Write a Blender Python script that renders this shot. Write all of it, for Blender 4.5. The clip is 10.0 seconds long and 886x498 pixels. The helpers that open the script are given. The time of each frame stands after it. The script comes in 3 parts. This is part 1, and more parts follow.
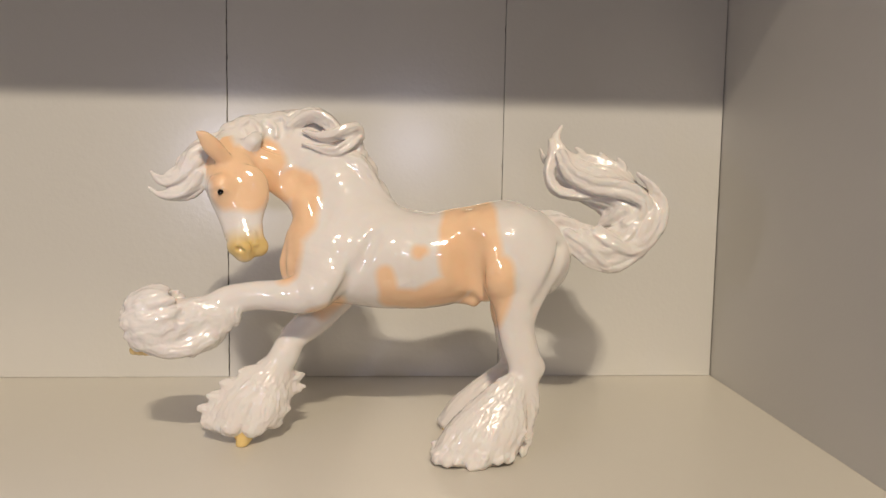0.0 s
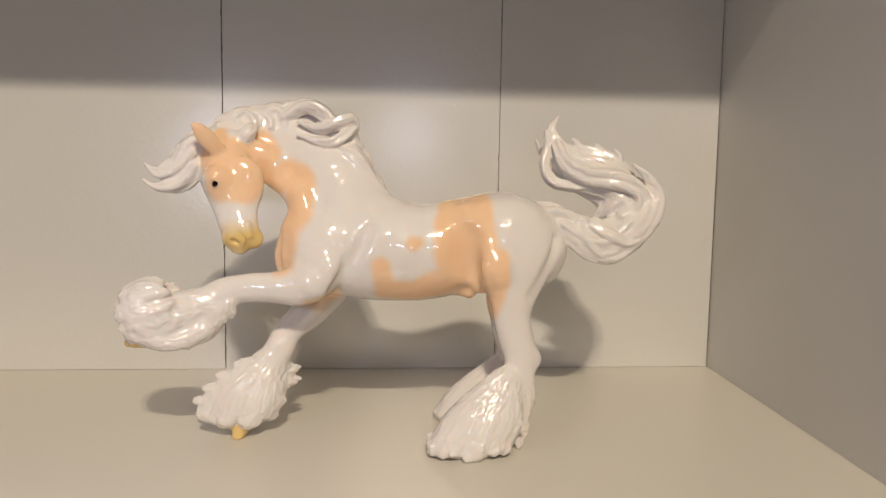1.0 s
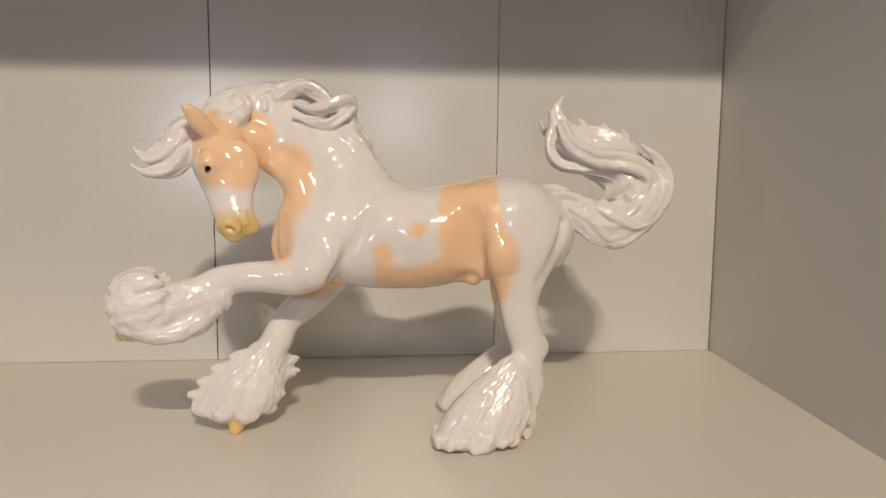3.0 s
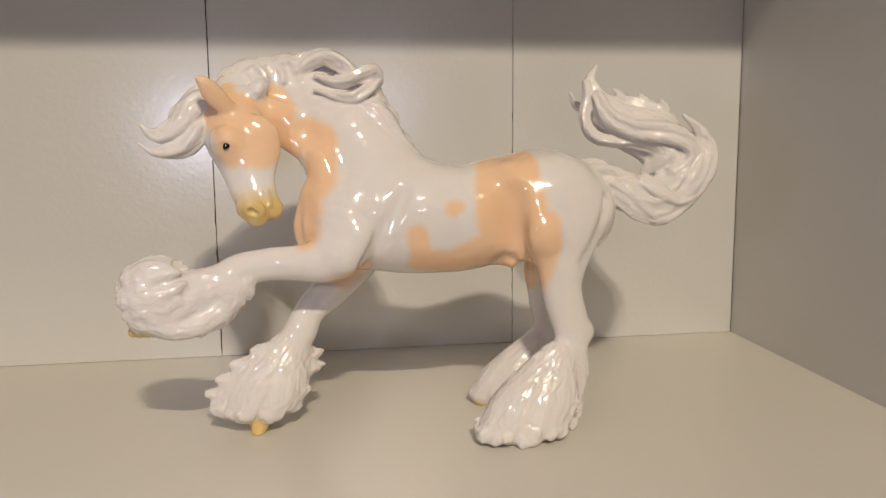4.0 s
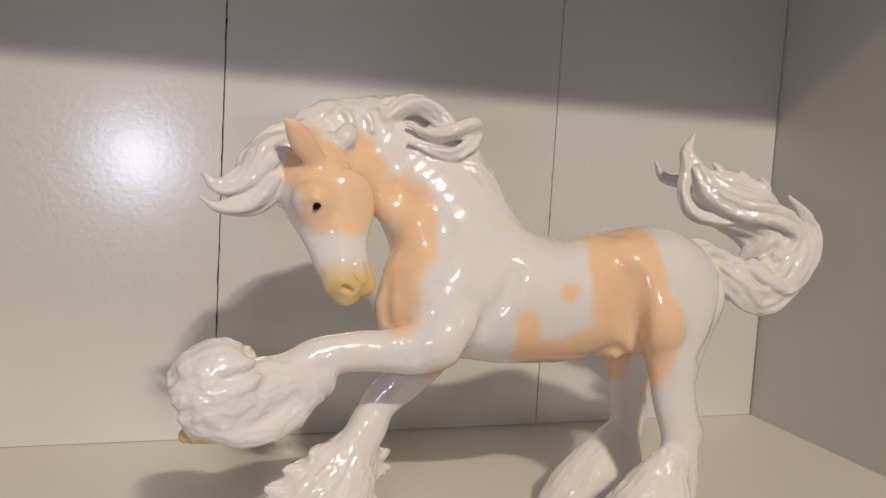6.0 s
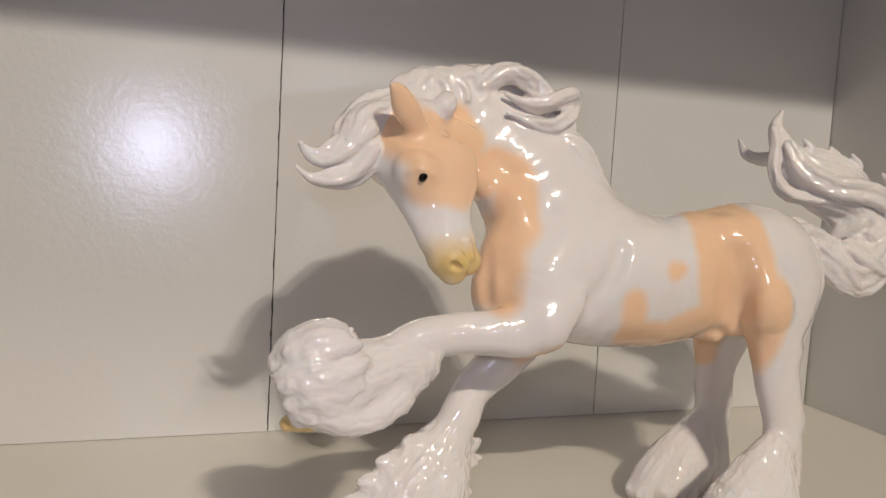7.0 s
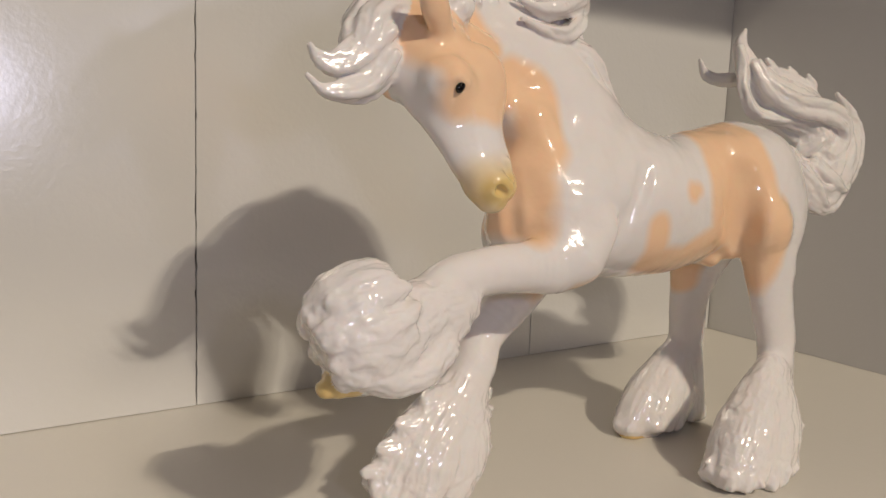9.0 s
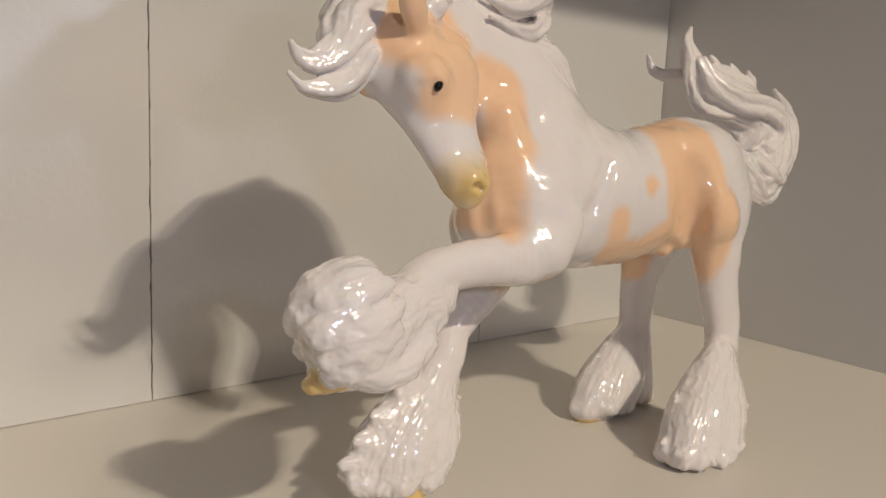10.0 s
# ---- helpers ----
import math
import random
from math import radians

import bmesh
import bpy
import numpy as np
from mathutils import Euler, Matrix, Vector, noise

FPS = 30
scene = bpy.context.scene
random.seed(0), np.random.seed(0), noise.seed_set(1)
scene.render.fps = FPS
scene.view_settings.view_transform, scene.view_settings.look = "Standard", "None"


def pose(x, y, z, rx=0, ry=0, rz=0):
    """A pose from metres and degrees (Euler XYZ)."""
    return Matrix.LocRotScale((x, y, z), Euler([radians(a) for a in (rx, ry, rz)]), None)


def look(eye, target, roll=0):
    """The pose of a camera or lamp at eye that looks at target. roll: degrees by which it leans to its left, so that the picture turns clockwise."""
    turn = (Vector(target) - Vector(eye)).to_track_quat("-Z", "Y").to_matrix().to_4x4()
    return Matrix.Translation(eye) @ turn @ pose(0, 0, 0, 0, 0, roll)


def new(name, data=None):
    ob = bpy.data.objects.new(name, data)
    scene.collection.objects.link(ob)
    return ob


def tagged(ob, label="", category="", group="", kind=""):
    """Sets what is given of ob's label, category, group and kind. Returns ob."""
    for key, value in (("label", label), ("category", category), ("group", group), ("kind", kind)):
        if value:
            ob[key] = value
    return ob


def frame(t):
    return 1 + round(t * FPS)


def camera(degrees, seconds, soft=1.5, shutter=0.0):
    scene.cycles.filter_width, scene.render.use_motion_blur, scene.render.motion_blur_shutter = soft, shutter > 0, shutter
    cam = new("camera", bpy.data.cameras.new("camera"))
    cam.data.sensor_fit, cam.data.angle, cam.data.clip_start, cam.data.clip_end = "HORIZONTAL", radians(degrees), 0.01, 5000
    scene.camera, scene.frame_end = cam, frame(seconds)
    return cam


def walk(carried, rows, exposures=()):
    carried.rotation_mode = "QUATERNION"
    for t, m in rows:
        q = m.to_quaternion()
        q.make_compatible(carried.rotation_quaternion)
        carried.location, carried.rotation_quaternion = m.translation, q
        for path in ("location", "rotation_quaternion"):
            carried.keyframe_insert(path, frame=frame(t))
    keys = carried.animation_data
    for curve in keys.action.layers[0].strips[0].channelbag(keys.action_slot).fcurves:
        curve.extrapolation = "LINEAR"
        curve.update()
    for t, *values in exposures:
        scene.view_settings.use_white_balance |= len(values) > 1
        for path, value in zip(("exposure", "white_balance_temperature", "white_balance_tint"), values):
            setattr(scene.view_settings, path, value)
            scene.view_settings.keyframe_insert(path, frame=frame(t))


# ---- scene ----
cam = camera(57.9, 10.0)
PATH = [
    (0, (-0.085, -0.044, 0.165), (0.072, 1.94, -0.027), 1.0),
    (0.5, (-0.083, -0.044, 0.166), (0.07, 1.94, -0.032), 1.0),
    (1, (-0.083, -0.043, 0.165), (0.077, 1.939, -0.048), 0.9),
    (1.5, (-0.081, -0.046, 0.164), (0.082, 1.934, -0.065), 0.9),
    (2, (-0.088, -0.049, 0.168), (0.089, 1.929, -0.063), 0.7),
    (2.2, (-0.091, -0.042, 0.168), (0.100, 1.934, -0.077), 0.7),
    (3.3, (-0.097, -0.019, 0.163), (0.120, 1.951, -0.107), 0.3),
    (3.5, (-0.102, -0.013, 0.161), (0.129, 1.953, -0.128), 0.1),
    (4, (-0.13, 0.01, 0.155), (0.17, 1.968, -0.121), -0.5),
    (4.5, (-0.138, 0.046, 0.151), (0.246, 1.995, -0.082), -0.0),
    (5, (-0.161, 0.067, 0.155), (0.269, 2.009, -0.054), 1.2),
    (5.5, (-0.185, 0.096, 0.163), (0.359, 2.011, -0.037), 1.5),
    (5.7, (-0.203, 0.095, 0.169), (0.380, 1.999, -0.021), 2.3),
    (6.8, (-0.256, 0.124, 0.152), (0.402, 2.005, -0.021), 3.8),
    (7, (-0.265, 0.132, 0.152), (0.404, 2.009, -0.025), 3.3),
    (7.5, (-0.287, 0.157, 0.144), (0.442, 2.01, -0.048), 2.8),
    (8, (-0.303, 0.181, 0.148), (0.531, 1.987, -0.055), 2.3),
    (8.5, (-0.314, 0.199, 0.14), (0.615, 1.956, -0.083), 1.8),
    (9, (-0.319, 0.205, 0.135), (0.791, 1.847, -0.132), 2.2),
    (9.5, (-0.33, 0.212, 0.134), (0.892, 1.769, -0.152), 2.4),
    (10, (-0.336, 0.212, 0.139), (0.926, 1.734, -0.162), 2.6),
]
walk(cam, [(t, look(eye, target, roll)) for t, eye, target, roll in PATH],
     [(0, 0.05, 6350, 9), (4.5, -0.07, 6220, 9), (5.5, -0.07, 6080, 9), (7, -0.10, 5900, 10), (8, -0.13, 5930, 10), (9, -0.14, 6120, 10), (10, -0.12, 6140, 10)])

# ---- light ----
world = bpy.data.worlds.new("world")
scene.world = world
world.use_nodes = True
world.node_tree.nodes["Background"].inputs[0].default_value = (0.52, 0.48, 0.54, 1)
world.node_tree.nodes["Background"].inputs[1].default_value = 0.006
scene.view_settings.exposure = 0.0


def lamp(name, at, watts, colour, radius):
    data = bpy.data.lights.new(name, "POINT")
    data.energy, data.color, data.shadow_soft_size = watts, colour, radius
    ob = new(name, data)
    ob.location = at
    return ob


# the room's ceiling light, three bulbs close together
WARM = (1.0, 0.84, 0.64)
for n, (dx, dy, dz) in enumerate(((-0.05, 0.0, 0.0), (0.0, -0.04, 0.0), (0.05, 0.0, 0.0))):
    lamp("ceiling_bulb", (0.01 + dx, -1.30 + dy, 1.45 + dz), 45.0, WARM, 0.017)
# the small white light carried beside the lens, set at two stations of the walk
COOL = (0.83, 0.80, 1.0)
lamp("hand_light", (-0.035, -0.06, 0.205), 0.33, COOL, 0.01)
lamp("hand_light", (-0.272, 0.148, 0.169), 0.56, COOL, 0.01)


# ---- materials ----
def material(name):
    m = bpy.data.materials.new(name)
    m.use_nodes = True
    n, l = m.node_tree.nodes, m.node_tree.links
    return m, n, l, n["Principled BSDF"]


def node(n, kind, **values):
    made = n.new(kind)
    for key, value in values.items():
        made.inputs[key].default_value = value
    return made


def painted(name, colour, rough, peel=0.1, stain=0.02, scale=1.0, gloss=0.5):
    """Satin paint: sprayed orange-peel relief, faint large stains and small scuffs."""
    m, n, l, b = material(name)
    co = n.new("ShaderNodeTexCoord")
    big = node(n, "ShaderNodeTexNoise", Scale=3.0 * scale, Detail=3.0, Roughness=0.6)
    fine = node(n, "ShaderNodeTexNoise", Scale=330.0 * scale, Detail=2.0, Roughness=0.5)
    wave = node(n, "ShaderNodeTexNoise", Scale=60.0 * scale, Detail=3.0, Roughness=0.55)
    for t in (big, fine, wave):
        l.new(co.outputs["Object"], t.inputs["Vector"])
    ramp = n.new("ShaderNodeMapRange")
    ramp.inputs["From Min"].default_value, ramp.inputs["From Max"].default_value = 0.3, 0.7
    ramp.inputs["To Min"].default_value, ramp.inputs["To Max"].default_value = 1.0 - stain, 1.0
    l.new(big.outputs["Fac"], ramp.inputs["Value"])
    mix = n.new("ShaderNodeVectorMath")
    mix.operation = "SCALE"
    mix.inputs[0].default_value = colour
    l.new(ramp.outputs["Result"], mix.inputs["Scale"])
    l.new(mix.outputs["Vector"], b.inputs["Base Color"])
    rr = n.new("ShaderNodeMapRange")
    rr.inputs["To Min"].default_value, rr.inputs["To Max"].default_value = rough, rough + 0.03
    l.new(wave.outputs["Fac"], rr.inputs["Value"])
    l.new(rr.outputs["Result"], b.inputs["Roughness"])
    b.inputs["Specular IOR Level"].default_value = gloss
    b.inputs["IOR"].default_value = 1.45 + 0.15 * gloss
    b.inputs["Coat Weight"].default_value = 1.0 if gloss > 0.9 else 0.0
    b.inputs["Coat Roughness"].default_value, b.inputs["Coat IOR"].default_value = rough, 1.9
    b1 = node(n, "ShaderNodeBump", Strength=min(1.0, peel * 2), Distance=0.0006)
    b2 = node(n, "ShaderNodeBump", Strength=peel * 0.8, Distance=0.002)
    l.new(fine.outputs["Fac"], b1.inputs["Height"])
    l.new(wave.outputs["Fac"], b2.inputs["Height"])
    l.new(b1.outputs["Normal"], b2.inputs["Normal"])
    l.new(b2.outputs["Normal"], b.inputs["Normal"])
    return m


PANEL = painted("white_panel_paint", (0.67, 0.66, 0.635), 0.25, peel=0.13, gloss=1.0)
BOARD = painted("white_board_laminate", (0.66, 0.625, 0.55), 0.33, peel=0.06)
SIDE = painted("white_side_laminate", (0.645, 0.632, 0.61), 0.46, peel=0.06)
DARK = painted("dark_gap", (0.03, 0.026, 0.022), 0.9)
ROOM = painted("room_wall_paint", (0.035, 0.032, 0.03), 0.8, peel=0.05, scale=0.1)
CARPET = painted("room_floor", (0.035, 0.03, 0.025), 0.9, peel=0.1, scale=0.2)


def glazed():
    """Glossy glazed figurine coat: white, with apricot and straw-yellow fields from the mesh's own coat colours."""
    m, n, l, b = material("glossy_glazed_coat")
    at = n.new("ShaderNodeAttribute")
    at.attribute_name = "coat"
    sep = n.new("ShaderNodeSeparateColor")
    l.new(at.outputs["Color"], sep.inputs["Color"])
    co = n.new("ShaderNodeTexCoord")
    cloud = node(n, "ShaderNodeTexNoise", Scale=45.0, Detail=3.0, Roughness=0.6)
    fine = node(n, "ShaderNodeTexNoise", Scale=420.0, Detail=2.0, Roughness=0.5)
    l.new(co.outputs["Object"], cloud.inputs["Vector"])
    l.new(co.outputs["Object"], fine.inputs["Vector"])

    def tone(one, two):
        mix = n.new("ShaderNodeMix")
        mix.data_type = "RGBA"
        mix.inputs["A"].default_value, mix.inputs["B"].default_value = (*one, 1), (*two, 1)
        l.new(cloud.outputs["Fac"], mix.inputs["Factor"])
        return mix.outputs["Result"]

    def over(base, top, fac):
        mix = n.new("ShaderNodeMix")
        mix.data_type = "RGBA"
        l.new(base, mix.inputs["A"])
        l.new(top, mix.inputs["B"])
        l.new(fac, mix.inputs["Factor"])
        return mix.outputs["Result"]

    white = tone((0.745, 0.70, 0.662), (0.785, 0.75, 0.728))
    apricot = tone((0.84, 0.55, 0.33), (0.87, 0.62, 0.41))
    straw = tone((0.68, 0.48, 0.17), (0.76, 0.58, 0.26))
    colour = over(over(white, apricot, sep.outputs["Red"]), straw, sep.outputs["Green"])
    l.new(colour, b.inputs["Base Color"])
    b.inputs["Roughness"].default_value = 0.10
    b.inputs["Coat Weight"].default_value = 0.35
    b.inputs["Coat Roughness"].default_value = 0.04
    b.inputs["Subsurface Weight"].default_value = 0.25
    b.inputs["Subsurface Radius"].default_value = (0.005, 0.003, 0.002)
    ripple = node(n, "ShaderNodeTexNoise", Scale=150.0, Detail=2.0, Roughness=0.5)
    l.new(co.outputs["Object"], ripple.inputs["Vector"])
    first = node(n, "ShaderNodeBump", Strength=0.22, Distance=0.0010)
    l.new(ripple.outputs["Fac"], first.inputs["Height"])
    bump = node(n, "ShaderNodeBump", Strength=0.08, Distance=0.0006)
    l.new(first.outputs["Normal"], bump.inputs["Normal"])
    l.new(fine.outputs["Fac"], bump.inputs["Height"])
    l.new(bump.outputs["Normal"], b.inputs["Normal"])
    return m


COAT = glazed()
EYE_M, _, _, _b = material("glossy_black_eye")
_b.inputs["Base Color"].default_value = (0.006, 0.005, 0.005, 1)
_b.inputs["Roughness"].default_value = 0.05


# ---- structure ----
def mesh_of(name, bm, mat):
    data = bpy.data.meshes.new(name)
    bm.to_mesh(data)
    bm.free()
    data.materials.append(mat)
    return data


def part(name, bm, mat, parent=None, label=""):
    ob = new(name, mesh_of(name, bm, mat))
    ob.parent = parent
    return tagged(ob, label) if label else ob


def board(lo, hi, bevel=0.0006):
    """A board between two corners, with softened edges."""
    bm = bmesh.new()
    bmesh.ops.create_cube(bm, size=1.0)
    for v in bm.verts:
        v.co = Vector([(a + b) / 2 + c * (b - a) for a, b, c in zip(lo, hi, v.co)])
    bmesh.ops.bevel(bm, geom=bm.edges[:], offset=bevel, segments=2, affect="EDGES", profile=0.5)
    return bm


BACK, RIGHT, LEFT, FRONT, TOP = 0.590, 0.190, -0.631, 0.25, 0.438
floor = tagged(part("floor", board((LEFT - 0.02, FRONT, -0.022), (RIGHT + 0.03, BACK + 0.012, 0.0), 0.0012), BOARD),
               "smooth cream-white shelf board under the figurine", "shelf", kind="structure")
ceiling = tagged(part("ceiling", board((LEFT - 0.02, FRONT, TOP), (RIGHT + 0.03, BACK + 0.012, TOP + 0.022), 0.0012), BOARD),
                 "cream-white shelf board closing the compartment above", "shelf", kind="structure")
# the side board leans in slightly towards the front
bm = board((0, FRONT - BACK, 0.0001), (0.02, 0.012, TOP - 0.0006), 0.0002)
bmesh.ops.transform(bm, matrix=pose(RIGHT, BACK, 0, 0, 0, -1.4), verts=bm.verts)
tagged(part("wall_right", bm, SIDE), "plain white side board of the shelf compartment", "wall", kind="structure")
tagged(part("wall_left", board((LEFT - 0.02, FRONT, 0.0006), (LEFT, BACK + 0.012, TOP - 0.0006), 0.0008), SIDE),
       "plain white side board of the shelf compartment", "wall", kind="structure")
wall_back = tagged(part("wall_back", board((LEFT - 0.02, BACK + 0.0065, 0.0), (RIGHT + 0.03, BACK + 0.0115, TOP)), DARK),
                   "white sprayed panels with narrow dark joints", "wall", kind="structure")
JOINTS = ((LEFT, -0.4175, 0.0004), (-0.4165, -0.2033, 0.0004), (-0.2028, 0.0113, 0.0), (0.0117, RIGHT - 0.0006, 0.0))


def panel(a, b, proud, chipped):
    """A tall panel whose edges at the joints are slightly ragged."""
    bm = bmesh.new()
    steps, rows = 260, []
    for i in range(steps + 1):
        z = 0.0003 + (TOP - 0.0009) * i / steps
        worn = [chipped * max(0.0, noise.noise(Vector((s * 3.1 + a, 0, z * f))) - 0.05) for s, f in ((1, 150), (2, 150))]
        lo, hi = a + worn[0] * 0.001, b - worn[1] * 0.001
        rows.append([bm.verts.new(c) for c in ((lo, BACK + 0.006, z), (lo, BACK - proud + 0.0003, z), (lo + 0.0003, BACK - proud, z),
                                               (hi - 0.0003, BACK - proud, z), (hi, BACK - proud + 0.0003, z), (hi, BACK + 0.006, z))])
    for one, two in zip(rows[:-1], rows[1:]):
        for k in range(6):
            bm.faces.new((one[k], one[(k + 1) % 6], two[(k + 1) % 6], two[k]))
    bm.faces.new(rows[0][::-1])
    bm.faces.new(rows[-1])
    bmesh.ops.recalc_face_normals(bm, faces=bm.faces[:])
    return bm


for (a, b, proud), chipped in zip(JOINTS, (0.3, 1.0, 1.0, 0.2)):
    part("panel", panel(a, b, proud, chipped), PANEL, wall_back)


def room_wall(name, lo, hi, mat, label):
    return tagged(part(name, board(lo, hi, 0.002), mat), label, "wall", kind="structure")


room_wall("room_wall_north", (-1.0, 0.62, -0.45), (1.0, 0.68, 1.62), ROOM, "plain painted room wall behind the shelf")
room_wall("room_wall_south", (-1.0, -1.86, -0.45), (1.0, -1.80, 1.62), ROOM, "plain painted room wall")
room_wall("room_wall_west", (-1.06, -1.86, -0.45), (-1.0, 0.68, 1.62), ROOM, "plain painted room wall")
room_wall("room_wall_east", (1.0, -1.86, -0.45), (1.06, 0.68, 1.62), ROOM, "plain painted room wall")
room_wall("room_ceiling", (-1.06, -1.86, 1.62), (1.06, 0.68, 1.68), ROOM, "plain painted room ceiling")
room_wall("room_floor", (-1.06, -1.86, -0.51), (1.06, 0.68, -0.45), CARPET, "plain brown room floor")


# ---- the figurine ----
class Sculpt:
    """A solid built from smoothly joined tapering strokes, in millimetres, and drawn as one skin of quads."""

    def __init__(self, lo, hi, step):
        self.lo, self.step = np.array(lo, float), step
        self.n = [int((b - a) / step) + 1 for a, b in zip(lo, hi)]
        self.axes = [(self.lo[i] + step * np.arange(self.n[i])).astype(np.float32) for i in range(3)]
        self.field = np.full(self.n, 30.0, np.float32)
        self.hair = np.zeros(self.n, np.int8)
        self.owner = np.zeros(self.n, np.int16)
        self.guides = [None]
        self.rng = random.Random(11)

    @staticmethod
    def glide(nodes, parts):
        """Points along a Catmull-Rom curve through the nodes (x, y, z, r)."""
        p = np.array(nodes, float)
        if len(p) == 1:
            return np.vstack([p, p + [0.01, 0, 0, 0]])
        if len(p) == 2:
            parts = 1
        q = np.vstack([2 * p[0] - p[1], p, 2 * p[-1] - p[-2]])
        out = []
        for i in range(1, len(q) - 2):
            for s in np.arange(parts) / parts:
                a, b, c, d = q[i - 1:i + 3]
                out.append(0.5 * (2 * b + (c - a) * s + (2 * a - 5 * b + 4 * c - d) * s * s + (3 * b - a - 3 * c + d) * s ** 3))
        out.append(p[-1])
        out = np.array(out)
        out[:, 3] = np.maximum(out[:, 3], 0.35)
        return out

    def stroke(self, nodes, flat, blend, hair=0, parts=5):
        """Add a stroke; flat: its depth over its height; blend: the width of the joint."""
        p = self.glide(nodes, parts)
        pad = blend + 2.5
        lo = (p[:, :3] - p[:, 3:]).min(0) - pad
        hi = (p[:, :3] + p[:, 3:]).max(0) + pad
        mid, reach = (p[:, 1].min(), p[:, 1].max()), p[:, 3].max() * max(flat, 1.0) + pad
        lo[1], hi[1] = mid[0] - reach, mid[1] + reach
        cut = [slice(max(0, int((lo[i] - self.lo[i]) / self.step)), min(self.n[i], int((hi[i] - self.lo[i]) / self.step) + 2)) for i in range(3)]
        if any(c.start >= c.stop for c in cut):
            return
        x, y, z = np.ix_(*[self.axes[i][cut[i]] for i in range(3)])
        best = None
        for a, b in zip(p[:-1], p[1:]):
            ax, ay, az, bx, by, bz = a[0], a[1] / flat, a[2], b[0], b[1] / flat, b[2]
            ux, uy, uz = bx - ax, by - ay, bz - az
            uu = ux * ux + uy * uy + uz * uz + 1e-9
            t = np.clip(((x - ax) * ux + (y / flat - ay) * uy + (z - az) * uz) / uu, 0, 1).astype(np.float32)
            d = np.sqrt((x - ax - t * ux) ** 2 + (y / flat - ay - t * uy) ** 2 + (z - az - t * uz) ** 2) - (a[3] + t * (b[3] - a[3]))
            best = d if best is None else np.minimum(best, d)
        best = best * min(1.0, 0.5 + flat / 2)
        old = self.field[cut[0], cut[1], cut[2]]
        tag = self.hair[cut[0], cut[1], cut[2]]
        tag[best < old] = hair
        if hair:
            self.owner[cut[0], cut[1], cut[2]][best < old] = len(self.guides)
            self.guides.append(p)
        h = np.maximum(blend - np.abs(old - best), 0) / blend
        old[...] = np.minimum(old, best) - h * h * blend * 0.25

    def carve(self, nodes, flat, blend):
        """Take a stroke away from the solid."""
        spare, mark = self.field.copy(), self.hair.copy()
        self.field[...] = 30.0
        self.stroke(nodes, flat, blend)
        cut, self.hair = -self.field, mark
        h = np.maximum(blend - np.abs(spare - cut), 0) / blend
        self.field = np.where(cut > -20, np.maximum(spare, cut) + h * h * blend * 0.25, spare)

    def lock(self, nodes, flat, blend, strands):
        """A lock of hair: a core with slowly twisting strands laid round it."""
        core = [(x, y, z, r * 0.82) for x, y, z, r in nodes]
        self.stroke(core, flat, blend, 1)
        p = self.glide(nodes, 3)
        run = np.gradient(p[:, :3], axis=0)
        run /= np.linalg.norm(run, axis=1)[:, None] + 1e-9
        one = np.cross(run, np.array((0.0, 1.0, 0.0)))
        one /= np.linalg.norm(one, axis=1)[:, None] + 1e-9
        two = np.cross(one, run) * flat
        along = np.linspace(0, 1, len(p))
        for i in range(strands):
            turn = 2 * math.pi * i / strands + self.rng.uniform(-0.4, 0.4) + along * self.rng.uniform(0.5, 1.6)
            off = 0.72 + 0.06 * np.sin(along * 9 + i)
            at = p[:, :3] + (one * np.cos(turn)[:, None] + two * np.sin(turn)[:, None]) * (p[:, 3] * off)[:, None]
            thick = p[:, 3] * min(0.42, 1.9 / strands) * self.rng.uniform(0.85, 1.1)
            self.stroke(np.column_stack([at, np.maximum(thick, 0.5)]), 1.0, 1.0, 1, parts=1)

    def skin(self):
        """Vertices (mm), quads and hair marks of the surface: one vertex a mixed cell, at the mean of its edge crossings."""
        f = self.field
        inside = f < 0
        corners = [(i, j, k) for i in (0, 1) for j in (0, 1) for k in (0, 1)]
        nx, ny, nz = [v - 1 for v in f.shape]
        count = np.zeros((nx, ny, nz), np.int8)
        for i, j, k in corners:
            count += inside[i:i + nx, j:j + ny, k:k + nz]
        cell = np.argwhere((count > 0) & (count < 8))
        number = np.full((nx, ny, nz), -1, np.int32)
        number[tuple(cell.T)] = np.arange(len(cell))
        value = {c: f[tuple((cell + c).T)] for c in corners}
        total, hits = np.zeros((len(cell), 3)), np.zeros(len(cell))
        for c in corners:
            for axis in range(3):
                if c[axis] == 0:
                    e = list(c)
                    e[axis] = 1
                    a, b = value[c], value[tuple(e)]
                    cross = (a < 0) != (b < 0)
                    s = np.where(cross, a / np.where(cross, a - b, 1), 0)
                    spot = np.tile(np.array(c, float), (len(cell), 1))
                    spot[:, axis] = s
                    total += spot * cross[:, None]
                    hits += cross
        verts = (cell + total / hits[:, None]) * self.step + self.lo
        quads = []
        for axis in range(3):
            u, v = (axis + 1) % 3, (axis + 2) % 3
            a = [slice(0, s) for s in f.shape]
            b = [slice(0, s) for s in f.shape]
            a[axis], b[axis] = slice(0, f.shape[axis] - 1), slice(1, f.shape[axis])
            flip = inside[tuple(a)] != inside[tuple(b)]
            at = np.argwhere(flip)
            at = at[(at[:, u] > 0) & (at[:, v] > 0) & (at[:, u] < f.shape[u] - 1) & (at[:, v] < f.shape[v] - 1)]
            first = inside[tuple(at.T)]
